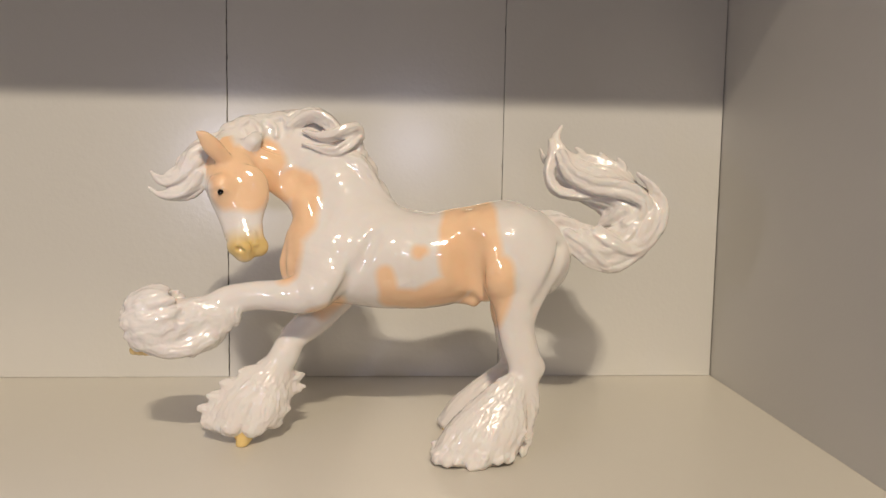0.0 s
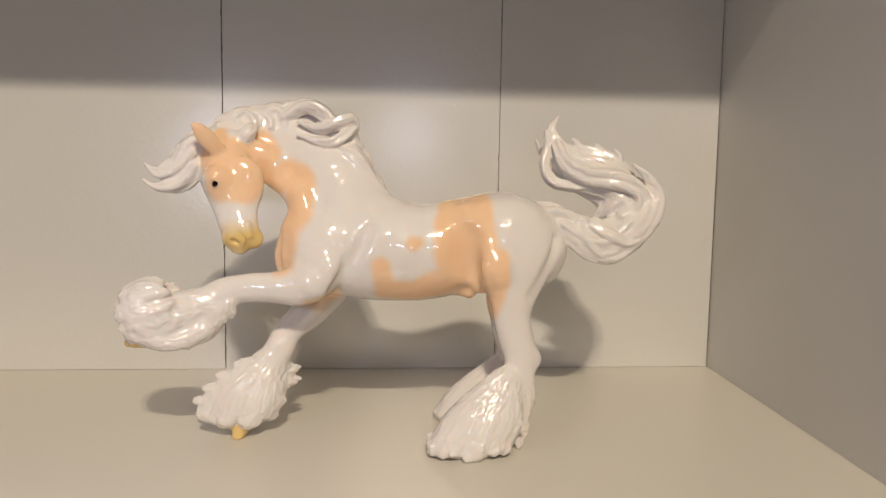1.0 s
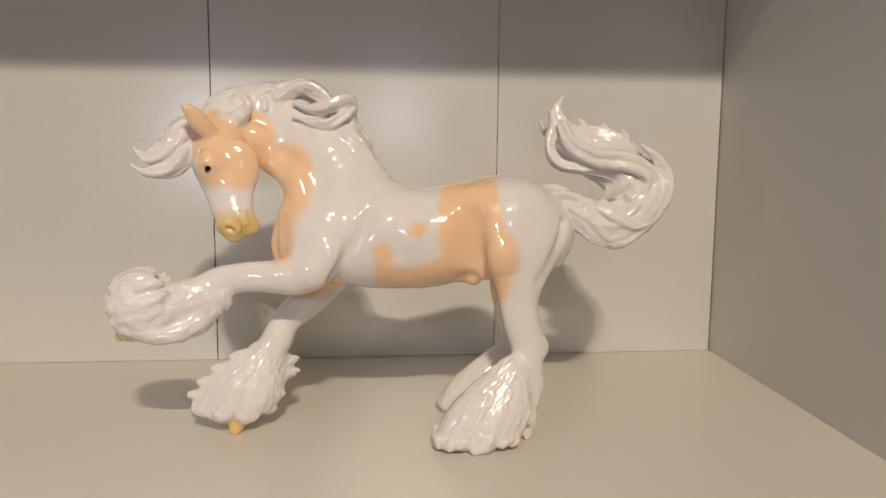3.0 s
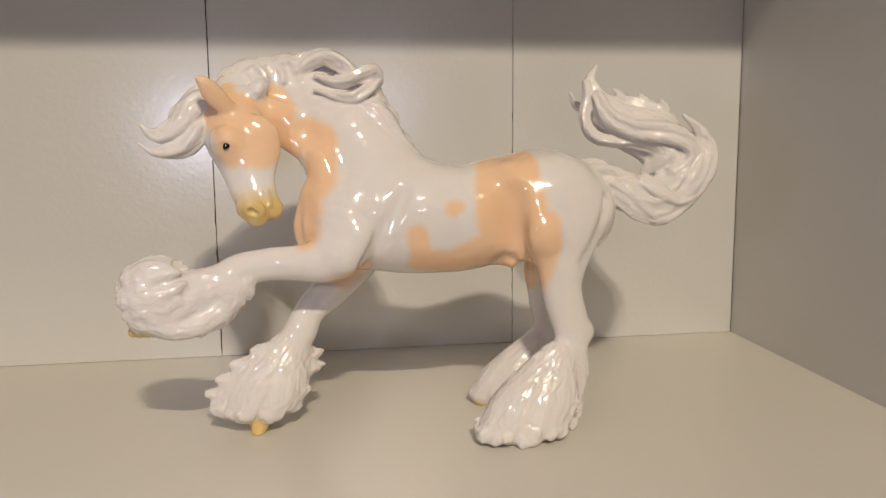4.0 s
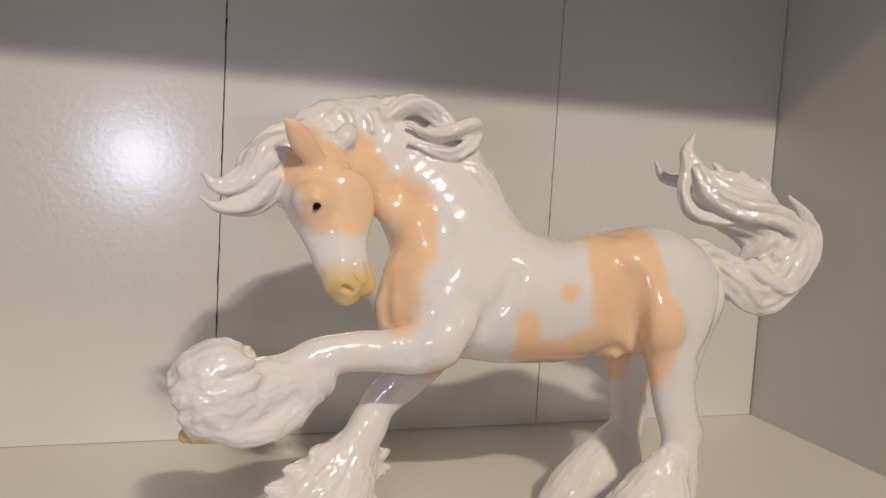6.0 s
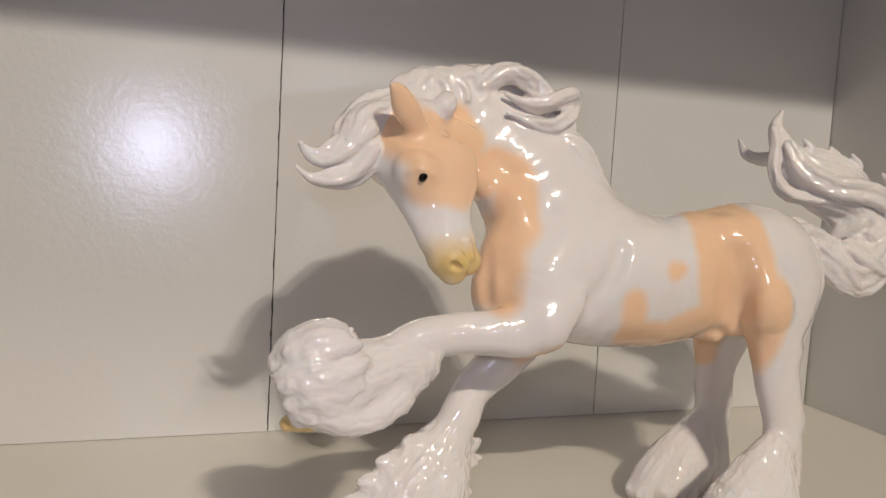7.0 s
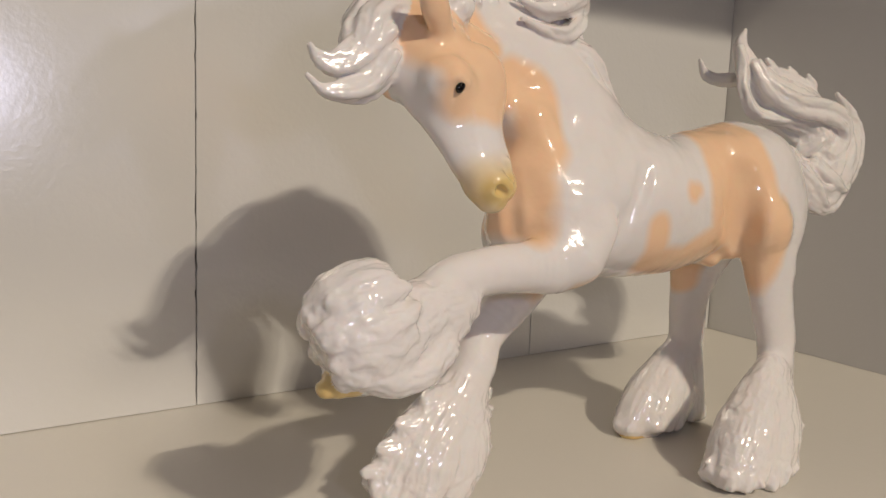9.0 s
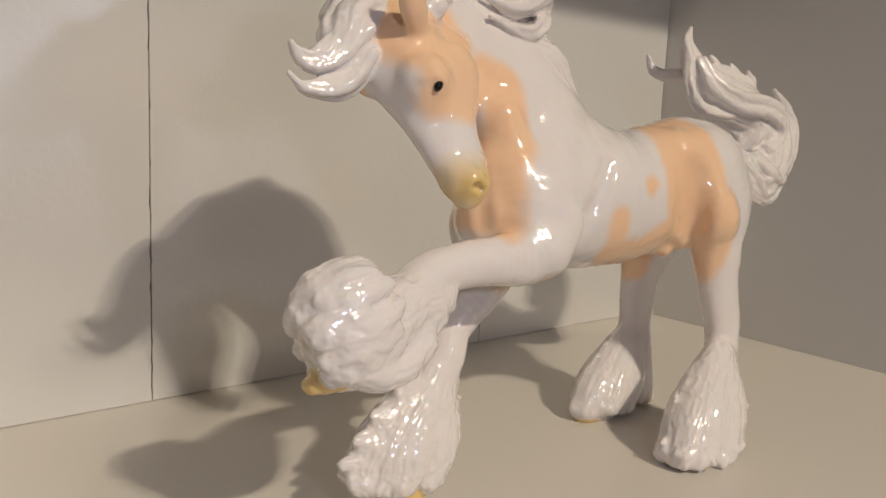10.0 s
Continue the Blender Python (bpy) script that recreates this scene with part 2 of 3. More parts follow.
            du, dv = np.eye(3, dtype=int)[u], np.eye(3, dtype=int)[v]
            ring = np.stack([number[tuple((at - o).T)] for o in (du * 0, du, du + dv, dv)], 1)
            quads.append(np.where(first[:, None], ring, ring[:, ::-1]))
        return verts, np.vstack(quads), self.hair[tuple(cell.T)], self.owner[tuple(cell.T)]

    def combed(self, verts, owner):
        """Places across (mm) and slowly along the strand that owns each vertex, for the fine grooves of the hair."""
        out = np.zeros((len(verts), 3))
        order = np.argsort(owner, kind="stable")
        cuts = np.searchsorted(owner[order], np.arange(len(self.guides) + 1))
        for g in range(1, len(self.guides)):
            pick = order[cuts[g]:cuts[g + 1]]
            if not len(pick):
                continue
            p = self.guides[g][:, :3]
            v = verts[pick]
            step = np.linalg.norm(np.diff(p, axis=0), axis=1)
            run = np.concatenate([[0.0], np.cumsum(step)])
            near, along, off = np.full(len(v), 1e9), np.zeros(len(v)), np.zeros((len(v), 3))
            for i in range(len(step)):
                way = (p[i + 1] - p[i]) / (step[i] + 1e-9)
                t = np.clip((v - p[i]) @ way, -2.0 if i == 0 else 0.0, step[i])
                d = v - p[i] - t[:, None] * way
                far = (d * d).sum(1)
                hit = far < near
                near[hit], along[hit], off[hit] = far[hit], run[i] + t[hit], d[hit]
            way = (p[-1] - p[0]) / (np.linalg.norm(p[-1] - p[0]) + 1e-9)
            one = np.cross(way, (0.3, 1.0, 0.2))
            one /= np.linalg.norm(one) + 1e-9
            two = np.cross(one, way)
            bend = 0.8 * np.sin(along * 0.33 + g) + 0.4 * np.sin(along * 0.8 + 2.1 * g)
            out[pick] = np.stack([off @ one + bend + 13.7 * g, off @ two + 0.6 * bend + 5.3 * g, along * 0.13 + 3.1 * g], 1)
        return out


def feather(sculpt, rng, top, low, spread, depth, count, thick, mark, tufts, tip=1.0, lift=0.0, blend=2.2):
    """The long hair over a hoof: a full skirt from the fetlock, with loose tufts along its hem."""
    top, low = np.array(top), np.array(low)
    for i in range(count):
        turn = 2 * math.pi * (i + rng.uniform(-0.3, 0.3)) / count
        out = np.array([math.cos(turn) * spread, math.sin(turn) * depth, 0])
        end = low + out * rng.uniform(0.92, 1.06) + [0, 0, rng.uniform(-1.0, 2.0) + lift * abs(math.cos(turn)) ** 1.5]
        start = top + out * 0.12
        mid = start * 0.4 + end * 0.6 + out * 0.16
        w = thick * rng.uniform(0.85, 1.1)
        sculpt.stroke([(*start, w * 0.45), (*mid, w), (*end, w * 0.7), (*(end + out * rng.uniform(0.08, 0.2)), w * 0.42)], 1.0, blend, mark, parts=3)
    for i in range(tufts):
        turn = 2 * math.pi * (i + rng.uniform(-0.4, 0.4)) / tufts
        out = np.array([math.cos(turn) * spread, math.sin(turn) * depth, 0])
        rise = rng.uniform(0.0, 0.45)
        root = low + (top - low) * rise + out * (1.0 - 0.55 * rise)
        hem = root + out * 0.22 + np.array([math.cos(turn), math.sin(turn), 0]) * thick * 0.62 + [0, 0, rng.uniform(-2.0, 0.8)]
        end = hem + np.array([math.cos(turn), math.sin(turn), rng.uniform(-0.2, 0.7)]) * rng.uniform(1.6, 2.8) * tip
        w = rng.uniform(1.3, 2.1)
        sculpt.stroke([(*root, w * 1.2), (*hem, w * 0.75), (*end, 0.7)], 1.0, 2.0, mark, parts=2)


def chain(x, z, nodes):
    """Distance in the side view to a chain of discs (x, z, r)."""
    best = np.full(x.shape, 1e3)
    nodes = nodes if len(nodes) > 1 else nodes * 2
    for (ax, az, ar), (bx, bz, br) in zip(nodes[:-1], nodes[1:]):
        ux, uz = bx - ax, bz - az
        t = np.clip(((x - ax) * ux + (z - az) * uz) / (ux * ux + uz * uz + 1e-9), 0, 1)
        best = np.minimum(best, np.hypot(x - ax - t * ux, z - az - t * uz) - (ar + t * (br - ar)))
    return best


def horse_figurine():
    sculpt = Sculpt((-246, 374, -3), (104, 490, 210), 0.72)
    rng = random.Random(4)
    sculpt.stroke([(-122.0, 434.0, 107.0, 19.6), (-109.0, 434.0, 111.0, 25.0), (-82.0, 434.0, 113.0, 30.0), (-55.0, 434.0, 112.0, 28.7), (-31.0, 434.0, 117.0, 27.7), (-7.0, 434.0, 117.0, 29.7), (2.0, 434.0, 115.0, 25.6)], 0.84, 6, 0)  # barrel
    sculpt.stroke([(-11.0, 434.0, 119.0, 27.0), (7.0, 434.0, 114.0, 22.3)], 1, 8, 0)  # rump
    sculpt.stroke([(-4.0, 424.0, 124.0, 19.8), (-1.0, 418.0, 106.0, 17.6), (-5.0, 413.0, 88.0, 11.9)], 0.8, 6, 0)  # near haunch
    sculpt.stroke([(-22.0, 422.0, 133.0, 7.9), (-16.0, 420.0, 125.0, 7.9)], 0.9, 8, 0)  # hip
    sculpt.stroke([(-21.0, 416.0, 117.0, 7.6), (-16.0, 410.5, 107.0, 12.2), (-12.0, 412.0, 98.0, 11.0)], 0.85, 3, 0)  # stifle
    sculpt.stroke([(-33.0, 421.0, 137.0, 2.6), (-26.0, 414.5, 127.0, 3.2), (-20.0, 411.0, 117.0, 3.8)], 1, 8, 0)  # hip ridge
    sculpt.stroke([(-29.0, 424.0, 101.0, 6.6), (-23.0, 421.0, 94.0, 4.9)], 0.8, 5, 0)  # flank fold
    sculpt.stroke([(-103.0, 428.0, 131.0, 15.3), (-113.0, 419.0, 115.0, 15.0), (-120.0, 416.0, 101.0, 12.3)], 0.6, 3.5, 0)  # shoulder
    sculpt.stroke([(-112.0, 414.0, 105.0, 10.0), (-119.0, 412.0, 96.0, 9.7)], 0.8, 3, 0)  # elbow
    sculpt.stroke([(-110.0, 446.0, 124.0, 19.4), (-120.0, 448.0, 100.0, 15.6)], 0.62, 8, 0)  # far shoulder
    sculpt.stroke([(-122.0, 434.0, 118.0, 19.6), (-126.0, 432.0, 108.0, 16.8)], 0.75, 6, 0)  # breast
    sculpt.stroke([(-92.0, 434.0, 124.0, 25.6), (-106.0, 439.0, 137.0, 28.0), (-120.0, 446.0, 158.0, 24.8), (-137.0, 451.0, 171.0, 19.8), (-156.0, 450.0, 177.0, 16.0), (-169.0, 445.0, 176.0, 12.4)], 0.5, 6, 0)  # neck
    sculpt.stroke([(-167.0, 438.0, 172.0, 8.8), (-158.0, 439.0, 168.0, 9.4), (-147.0, 440.0, 163.0, 9.8), (-139.0, 442.0, 158.0, 8.0)], 0.55, 5, 0)  # nape
    sculpt.stroke([(-134.5, 431.0, 112.0, 6.4), (-132.0, 431.0, 124.0, 6.4), (-128.5, 433.0, 137.0, 6.4), (-135.0, 437.0, 148.0, 6.2), (-146.0, 440.0, 156.0, 6.0)], 0.8, 5, 0)  # throat
    sculpt.stroke([(-125.0, 420.0, 106.0, 4.6), (-127.0, 422.0, 117.0, 5.0), (-125.0, 426.0, 131.0, 5.0), (-128.0, 430.0, 144.0, 4.6)], 0.9, 9, 0)  # neck muscle
    sculpt.stroke([(-173.0, 439.0, 170.0, 12.6), (-170.0, 431.0, 158.0, 14.7), (-166.0, 425.0, 147.0, 12.2), (-163.0, 419.0, 134.0, 8.8), (-161.0, 415.0, 124.0, 7.8)], 0.8, 4, 0)  # head
    sculpt.stroke([(-177.0, 437.0, 164.0, 9.2), (-179.0, 433.0, 154.0, 7.4), (-174.0, 425.0, 142.0, 5.6), (-168.0, 417.0, 128.0, 4.6)], 0.8, 5, 0)  # face
    sculpt.stroke([(-161.5, 423.0, 154.5, 12.6)], 0.42, 2.0, 0)  # jowl
    sculpt.stroke([(-157.0, 424.0, 148.0, 7.3), (-158.0, 420.0, 137.0, 5.9), (-156.0, 416.0, 128.0, 4.9)], 0.75, 4, 0)  # jaw
    sculpt.stroke([(-164.0, 412.0, 122.0, 6.8), (-161.0, 412.0, 118.0, 5.8)], 0.95, 3, 0)  # nose
    sculpt.stroke([(-154.0, 416.0, 121.0, 5.8)], 0.8, 2.5, 0)  # chin
    sculpt.stroke([(-162.0, 406.0, 122.0, 2.9), (-159.0, 406.0, 121.0, 2.5)], 0.7, 4, 0)  # nostril rim
    sculpt.stroke([(-178.0, 420.0, 156.0, 2.9), (-174.0, 417.0, 157.0, 3.3), (-171.0, 418.0, 154.0, 2.6)], 1, 5, 0)  # brow
    sculpt.stroke([(-175.0, 420.0, 152.0, 4.9)], 0.9, 9, 0)  # eye mound
    sculpt.stroke([(-182.0, 441.0, 153.0, 4.6)], 0.9, 7, 0)  # far eye mound
    sculpt.stroke([(-178.2, 415.2, 153.4, 0.7), (-175.2, 413.0, 154.9, 0.9), (-171.6, 413.6, 153.0, 0.7)], 1, 2.4, 0)  # upper lid
    sculpt.stroke([(-156.0, 411.0, 129.0, 1.2), (-154.5, 410.5, 123.0, 1.3)], 1, 2.5, 0)  # lip corner
    sculpt.stroke([(-175.0, 424.0, 171.0, 4.6), (-180.0, 420.5, 177.0, 5.0), (-184.0, 417.5, 182.0, 3.2), (-187.5, 416.0, 185.0, 0.7)], 0.6, 2.5, 0)  # near ear
    sculpt.carve([(-179.5, 415.8, 175.5, 1.2), (-183.0, 414.2, 180.5, 1.2)], 1.0, 1.5)  # ear hollow
    sculpt.stroke([(-115.0, 422.0, 107.0, 15.1), (-125.0, 417.0, 95.0, 12.0), (-140.0, 416.0, 93.0, 9.3), (-156.0, 417.0, 92.5, 8.2), (-171.0, 417.0, 89.5, 8.6), (-182.0, 415.0, 84.5, 8.4), (-194.0, 412.0, 81.0, 8.5), (-205.0, 409.0, 77.0, 8.3)], 0.85, 4, 0)  # near arm
    sculpt.stroke([(-113.0, 446.0, 89.0, 13.1), (-124.0, 445.0, 75.0, 10.4), (-137.0, 444.0, 62.0, 8.3), (-143.0, 442.0, 51.0, 8.9), (-153.0, 440.0, 34.0, 8.2), (-163.0, 437.0, 16.0, 8.8)], 0.85, 4, 0)  # far foreleg
    sculpt.stroke([(-6.0, 413.0, 88.0, 11.9), (-5.0, 411.0, 72.0, 10.6), (0.0, 410.0, 52.0, 9.6), (-5.0, 407.0, 39.0, 8.6), (-16.0, 403.0, 26.0, 8.8), (-26.0, 401.0, 15.0, 9.4)], 0.75, 4, 0)  # near hind leg
    sculpt.stroke([(6.0, 410.0, 52.0, 5.5)], 0.6, 4, 0)  # hock point
    sculpt.stroke([(-3.0, 446.0, 118.0, 20.7), (0.0, 450.0, 97.0, 17.4), (-1.0, 455.0, 79.0, 12.3)], 0.8, 7, 0)  # far haunch
    sculpt.stroke([(-1.0, 456.0, 79.0, 12.7), (0.0, 459.0, 62.0, 10.6), (3.0, 461.0, 46.0, 10.0), (-1.0, 461.0, 34.0, 8.6), (-11.0, 462.0, 19.0, 9.3)], 0.75, 4, 0)  # far hind leg
    sculpt.stroke([(-35.0, 430.0, 92.0, 5.0), (-29.0, 426.0, 89.0, 3.7)], 1, 4, 0)  # sheath
    sculpt.carve([(20.0, 418.0, 122.0, 0.9), (15.0, 409.0, 105.0, 1.2), (6.0, 405.0, 90.0, 1.2)], 0.8, 6)  # thigh crease
    sculpt.carve([(-144.0, 428.0, 140.0, 1.6), (-143.0, 426.0, 122.0, 2.2), (-142.0, 424.0, 104.0, 2.2)], 1.0, 4)  # neck groove
    sculpt.carve([(-34.0, 407.0, 124.0, 6.6), (-34.0, 407.5, 113.0, 7.6), (-31.0, 410.0, 103.0, 6.0)], 0.8, 7)  # flank hollow
    sculpt.carve([(-88.0, 412.0, 129.0, 2.3), (-94.0, 410.0, 116.0, 2.6), (-101.0, 410.0, 104.0, 2.9), (-107.0, 410.0, 92.0, 2.9)], 0.8, 5)  # arm crease
    sculpt.lock([(10.0, 434.0, 132.0, 9.4), (22.0, 434.0, 133.0, 9.1), (33.0, 434.0, 127.0, 10.1), (45.0, 433.0, 121.0, 10.8)], 0.8, 3, 6)  # tail root
    sculpt.lock([(38.0, 433.0, 124.0, 11.4), (54.0, 433.0, 120.0, 12.1), (69.0, 434.0, 128.0, 12.8), (78.0, 437.0, 142.0, 10.2), (74.0, 441.0, 153.0, 6.8)], 0.7, 2, 7)  # tail sweep
    sculpt.lock([(53.0, 430.0, 115.0, 4.7), (68.0, 430.0, 121.0, 6.7), (79.0, 431.0, 133.0, 7.4), (85.0, 433.0, 146.0, 5.4), (80.0, 434.0, 158.0, 3.0), (71.0, 435.0, 166.0, 0.5)], 0.9, 1.5, 4)  # tail outer lock
    sculpt.lock([(72.0, 436.0, 136.0, 8.8), (64.0, 442.0, 151.0, 10.3), (46.0, 449.0, 160.0, 10.4), (34.0, 454.0, 167.0, 8.8), (27.0, 458.0, 178.0, 5.0), (25.0, 460.0, 187.0, 3.2), (29.0, 461.0, 195.0, 0.5)], 0.85, 1.5, 5)  # tail inner lock
    sculpt.lock([(72.0, 441.0, 153.0, 4.8), (62.0, 447.0, 167.0, 4.9), (51.0, 451.0, 169.0, 5.2), (38.0, 455.0, 173.0, 4.2), (29.0, 458.0, 180.0, 2.1)], 1, 1.5, 4)  # tail top lock
    sculpt.lock([(60.0, 440.0, 148.0, 4.4), (46.0, 443.0, 152.0, 3.8), (33.0, 446.0, 152.0, 3.4), (23.0, 449.0, 155.5, 3.2), (19.5, 452.0, 165.0, 3.0), (22.0, 455.0, 176.0, 2.6), (22.0, 458.0, 186.0, 1.8)], 1, 1.2, 4)  # tail loop lock
    sculpt.lock([(69.0, 442.0, 135.0, 8.9), (57.0, 447.0, 146.0, 7.6), (39.0, 451.0, 157.0, 7.7), (29.0, 455.0, 166.0, 5.6)], 0.8, 2, 6)  # tail filling
    sculpt.lock([(75.0, 439.0, 143.0, 7.0), (66.0, 442.0, 155.0, 8.0), (53.0, 446.0, 163.0, 7.6), (40.0, 451.0, 166.0, 6.4), (30.0, 455.0, 172.0, 4.6), (25.0, 458.0, 182.0, 2.4)], 0.9, 1.5, 6)  # tail crown lock
    sculpt.lock([(70.0, 446.0, 158.0, 3.6), (58.0, 449.0, 170.0, 4.0), (46.0, 452.0, 174.0, 3.6), (34.0, 455.0, 175.0, 3.2), (27.0, 458.0, 184.0, 2.2)], 1, 1.2, 4)  # tail ridge lock
    sculpt.lock([(62.0, 448.0, 165.0, 3.4), (65.0, 446.0, 170.0, 3.0), (62.0, 446.0, 175.0, 0.7)], 1, 1.4, 3)  # tail stray curl
    sculpt.lock([(50.0, 451.0, 170.0, 3.4), (54.0, 450.0, 174.0, 2.8), (51.0, 450.0, 178.0, 0.7)], 1, 1.4, 3)  # tail stray curl
    sculpt.lock([(40.0, 453.0, 172.0, 3.2), (41.0, 452.0, 177.0, 2.6), (37.0, 453.0, 181.0, 0.7)], 1, 1.4, 3)  # tail stray curl
    sculpt.lock([(36.0, 462.0, 173.0, 3.2), (29.0, 470.0, 171.0, 3.3), (23.0, 477.0, 173.0, 2.6), (19.0, 479.0, 181.0, 0.6)], 1, 1, 2)  # tail small curl
    sculpt.lock([(28.0, 427.0, 124.0, 3.6), (42.0, 425.5, 113.0, 4.6), (57.0, 427.0, 111.0, 4.8), (72.0, 429.0, 119.0, 3.4), (80.0, 431.0, 128.0, 1.6)], 1, 1.2, 4)  # tail under lock
    sculpt.lock([(26.0, 425.0, 130.0, 3.0), (40.0, 424.0, 121.0, 4.0), (55.0, 425.0, 118.0, 4.0), (70.0, 427.0, 125.0, 2.8), (82.0, 430.0, 138.0, 1.4)], 1, 1.2, 4)  # tail side lock
    sculpt.lock([(51.0, 442.0, 134.0, 2.0), (58.0, 440.0, 139.0, 5.6), (68.0, 439.0, 146.0, 6.5)], 1, 4.0, 3)  # tail heart lock
    sculpt.lock([(27.0, 452.0, 178.0, 3.0), (32.0, 447.0, 166.0, 5.0), (44.0, 441.0, 158.5, 6.2), (59.0, 436.0, 156.5, 6.4), (72.0, 434.0, 151.0, 5.8), (74.0, 433.0, 142.0, 5.4), (63.0, 431.0, 135.0, 3.6)], 1, 1.4, 4)  # tail broad curl
    sculpt.lock([(36.0, 427.0, 129.0, 4.0), (42.0, 424.5, 118.5, 5.0), (50.0, 425.5, 110.5, 4.0), (59.0, 428.0, 107.5, 1.4)], 1, 1.3, 3)  # tail fan lock
    sculpt.lock([(44.0, 427.0, 131.0, 4.0), (55.0, 424.5, 123.5, 4.8), (67.0, 426.0, 119.0, 3.8), (78.0, 429.0, 123.0, 1.2)], 1, 1.3, 3)  # tail fan lock
    sculpt.lock([(-177.0, 440.0, 181.0, 6.1), (-161.0, 449.0, 185.0, 9.0), (-145.0, 454.0, 188.0, 9.6), (-130.0, 457.0, 188.0, 10.0), (-116.0, 457.0, 184.0, 10.0), (-106.0, 453.0, 176.0, 10.0), (-98.5, 449.0, 166.0, 9.6), (-92.0, 444.0, 156.0, 7.6), (-80.0, 437.0, 147.0, 3.1)], 0.75, 3, 9)  # crest mane
    sculpt.stroke([(-164.0, 435.0, 177.0, 4.0), (-160.0, 435.0, 180.0, 4.8), (-158.0, 438.0, 183.0, 3.7)], 0.85, 3.0, 1)  # mane poll tuft
    sculpt.lock([(-140.0, 447.0, 190.0, 3.4), (-132.0, 448.0, 196.0, 4.4), (-124.0, 447.0, 197.5, 4.6), (-116.5, 446.0, 194.0, 4.6), (-112.0, 444.0, 188.5, 4.2), (-115.0, 442.0, 184.0, 3.4), (-122.0, 441.0, 184.5, 2.2)], 1, 1.2, 4)  # mane curl over
    sculpt.lock([(-154.0, 450.0, 189.0, 4.2), (-145.0, 454.0, 194.0, 5.3), (-135.0, 456.0, 197.0, 4.9), (-128.0, 455.0, 195.0, 3.2)], 1, 1.2, 3)  # mane crest lock
    sculpt.lock([(-131.0, 441.0, 188.0, 0.6), (-123.0, 439.5, 185.0, 2.4), (-113.0, 439.0, 185.5, 3.8), (-104.0, 440.0, 189.0, 4.4), (-99.0, 442.0, 189.5, 3.6), (-97.0, 444.0, 184.0, 2.1)], 1, 1.2, 5)  # mane flying lock
    sculpt.lock([(-131.0, 438.0, 180.0, 0.6), (-120.0, 437.0, 177.0, 2.4), (-110.0, 438.0, 176.5, 3.8), (-102.0, 440.0, 181.0, 3.8), (-98.0, 442.0, 184.0, 2.4)], 1, 1.2, 4)  # mane under lock
    sculpt.lock([(-108.0, 441.0, 172.0, 4.4), (-99.0, 439.0, 169.0, 5.4), (-92.5, 438.0, 160.0, 5.2), (-86.0, 436.0, 152.0, 3.4), (-78.0, 434.0, 145.5, 1.0)], 1, 1.5, 5)  # mane back lock
    sculpt.lock([(-101.0, 445.0, 178.0, 3.2), (-96.5, 445.0, 174.0, 3.8), (-95.5, 442.0, 169.0, 3.0), (-98.0, 439.0, 166.0, 1.4)], 1, 1.2, 3)  # mane scallop
    sculpt.lock([(-96.0, 444.0, 170.0, 3.2), (-91.5, 443.0, 165.0, 4.2), (-91.0, 440.0, 158.0, 3.4), (-94.0, 437.0, 154.0, 1.4)], 1, 1.2, 3)  # mane scallop
    sculpt.lock([(-91.0, 442.0, 159.0, 2.8), (-85.0, 440.0, 155.0, 3.6), (-82.0, 438.0, 149.5, 2.8), (-84.0, 435.0, 145.5, 1.0)], 1, 1.2, 3)  # mane scallop
    sculpt.lock([(-112.0, 446.0, 176.0, 5.4), (-103.0, 446.0, 174.0, 6.6), (-96.0, 444.0, 165.0, 6.2), (-91.0, 441.0, 154.0, 3.6)], 0.9, 1.5, 4)  # mane nape lock
    sculpt.lock([(-176.0, 446.0, 184.0, 3.1), (-166.0, 452.0, 190.0, 4.2), (-153.0, 455.0, 193.0, 4.2), (-143.0, 456.0, 196.0, 2.8)], 1, 1.5, 3)  # mane front lock
    sculpt.lock([(-180.0, 441.0, 182.0, 1.8), (-176.0, 444.0, 188.0, 3.1), (-170.0, 447.0, 190.0, 3.1), (-165.0, 443.0, 185.0, 2.8), (-164.0, 439.0, 180.0, 1.2)], 1, 1.4, 3)  # mane puff
    sculpt.lock([(-172.0, 443.0, 185.0, 2.5), (-168.0, 446.0, 191.0, 4.1), (-162.0, 449.0, 193.0, 4.2), (-157.0, 445.0, 188.0, 3.7), (-156.0, 441.0, 183.0, 1.6)], 1, 1.4, 3)  # mane puff
    sculpt.lock([(-164.0, 445.0, 186.0, 2.3), (-159.0, 448.0, 192.0, 3.8), (-154.0, 451.0, 194.0, 3.8), (-148.0, 447.0, 189.0, 3.4), (-147.0, 443.0, 184.0, 1.5)], 1, 1.4, 3)  # mane puff
    sculpt.lock([(-155.0, 447.0, 188.0, 2.5), (-151.0, 450.0, 194.0, 4.2), (-145.0, 453.0, 196.0, 4.2), (-140.0, 449.0, 191.0, 3.8), (-139.0, 445.0, 185.0, 1.7)], 1, 1.4, 3)  # mane puff
    sculpt.lock([(-119.0, 446.0, 185.0, 2.5), (-114.0, 450.0, 189.0, 3.9), (-108.0, 452.0, 189.0, 3.9), (-104.0, 448.0, 186.0, 3.4), (-103.0, 444.0, 181.0, 1.9)], 1, 1.4, 3)  # mane puff
    sculpt.lock([(-111.0, 444.0, 178.0, 2.5), (-107.0, 447.0, 183.0, 3.8), (-102.0, 450.0, 184.0, 3.8), (-98.0, 446.0, 180.0, 3.2), (-98.0, 442.0, 175.0, 1.6)], 1, 1.4, 3)  # mane puff
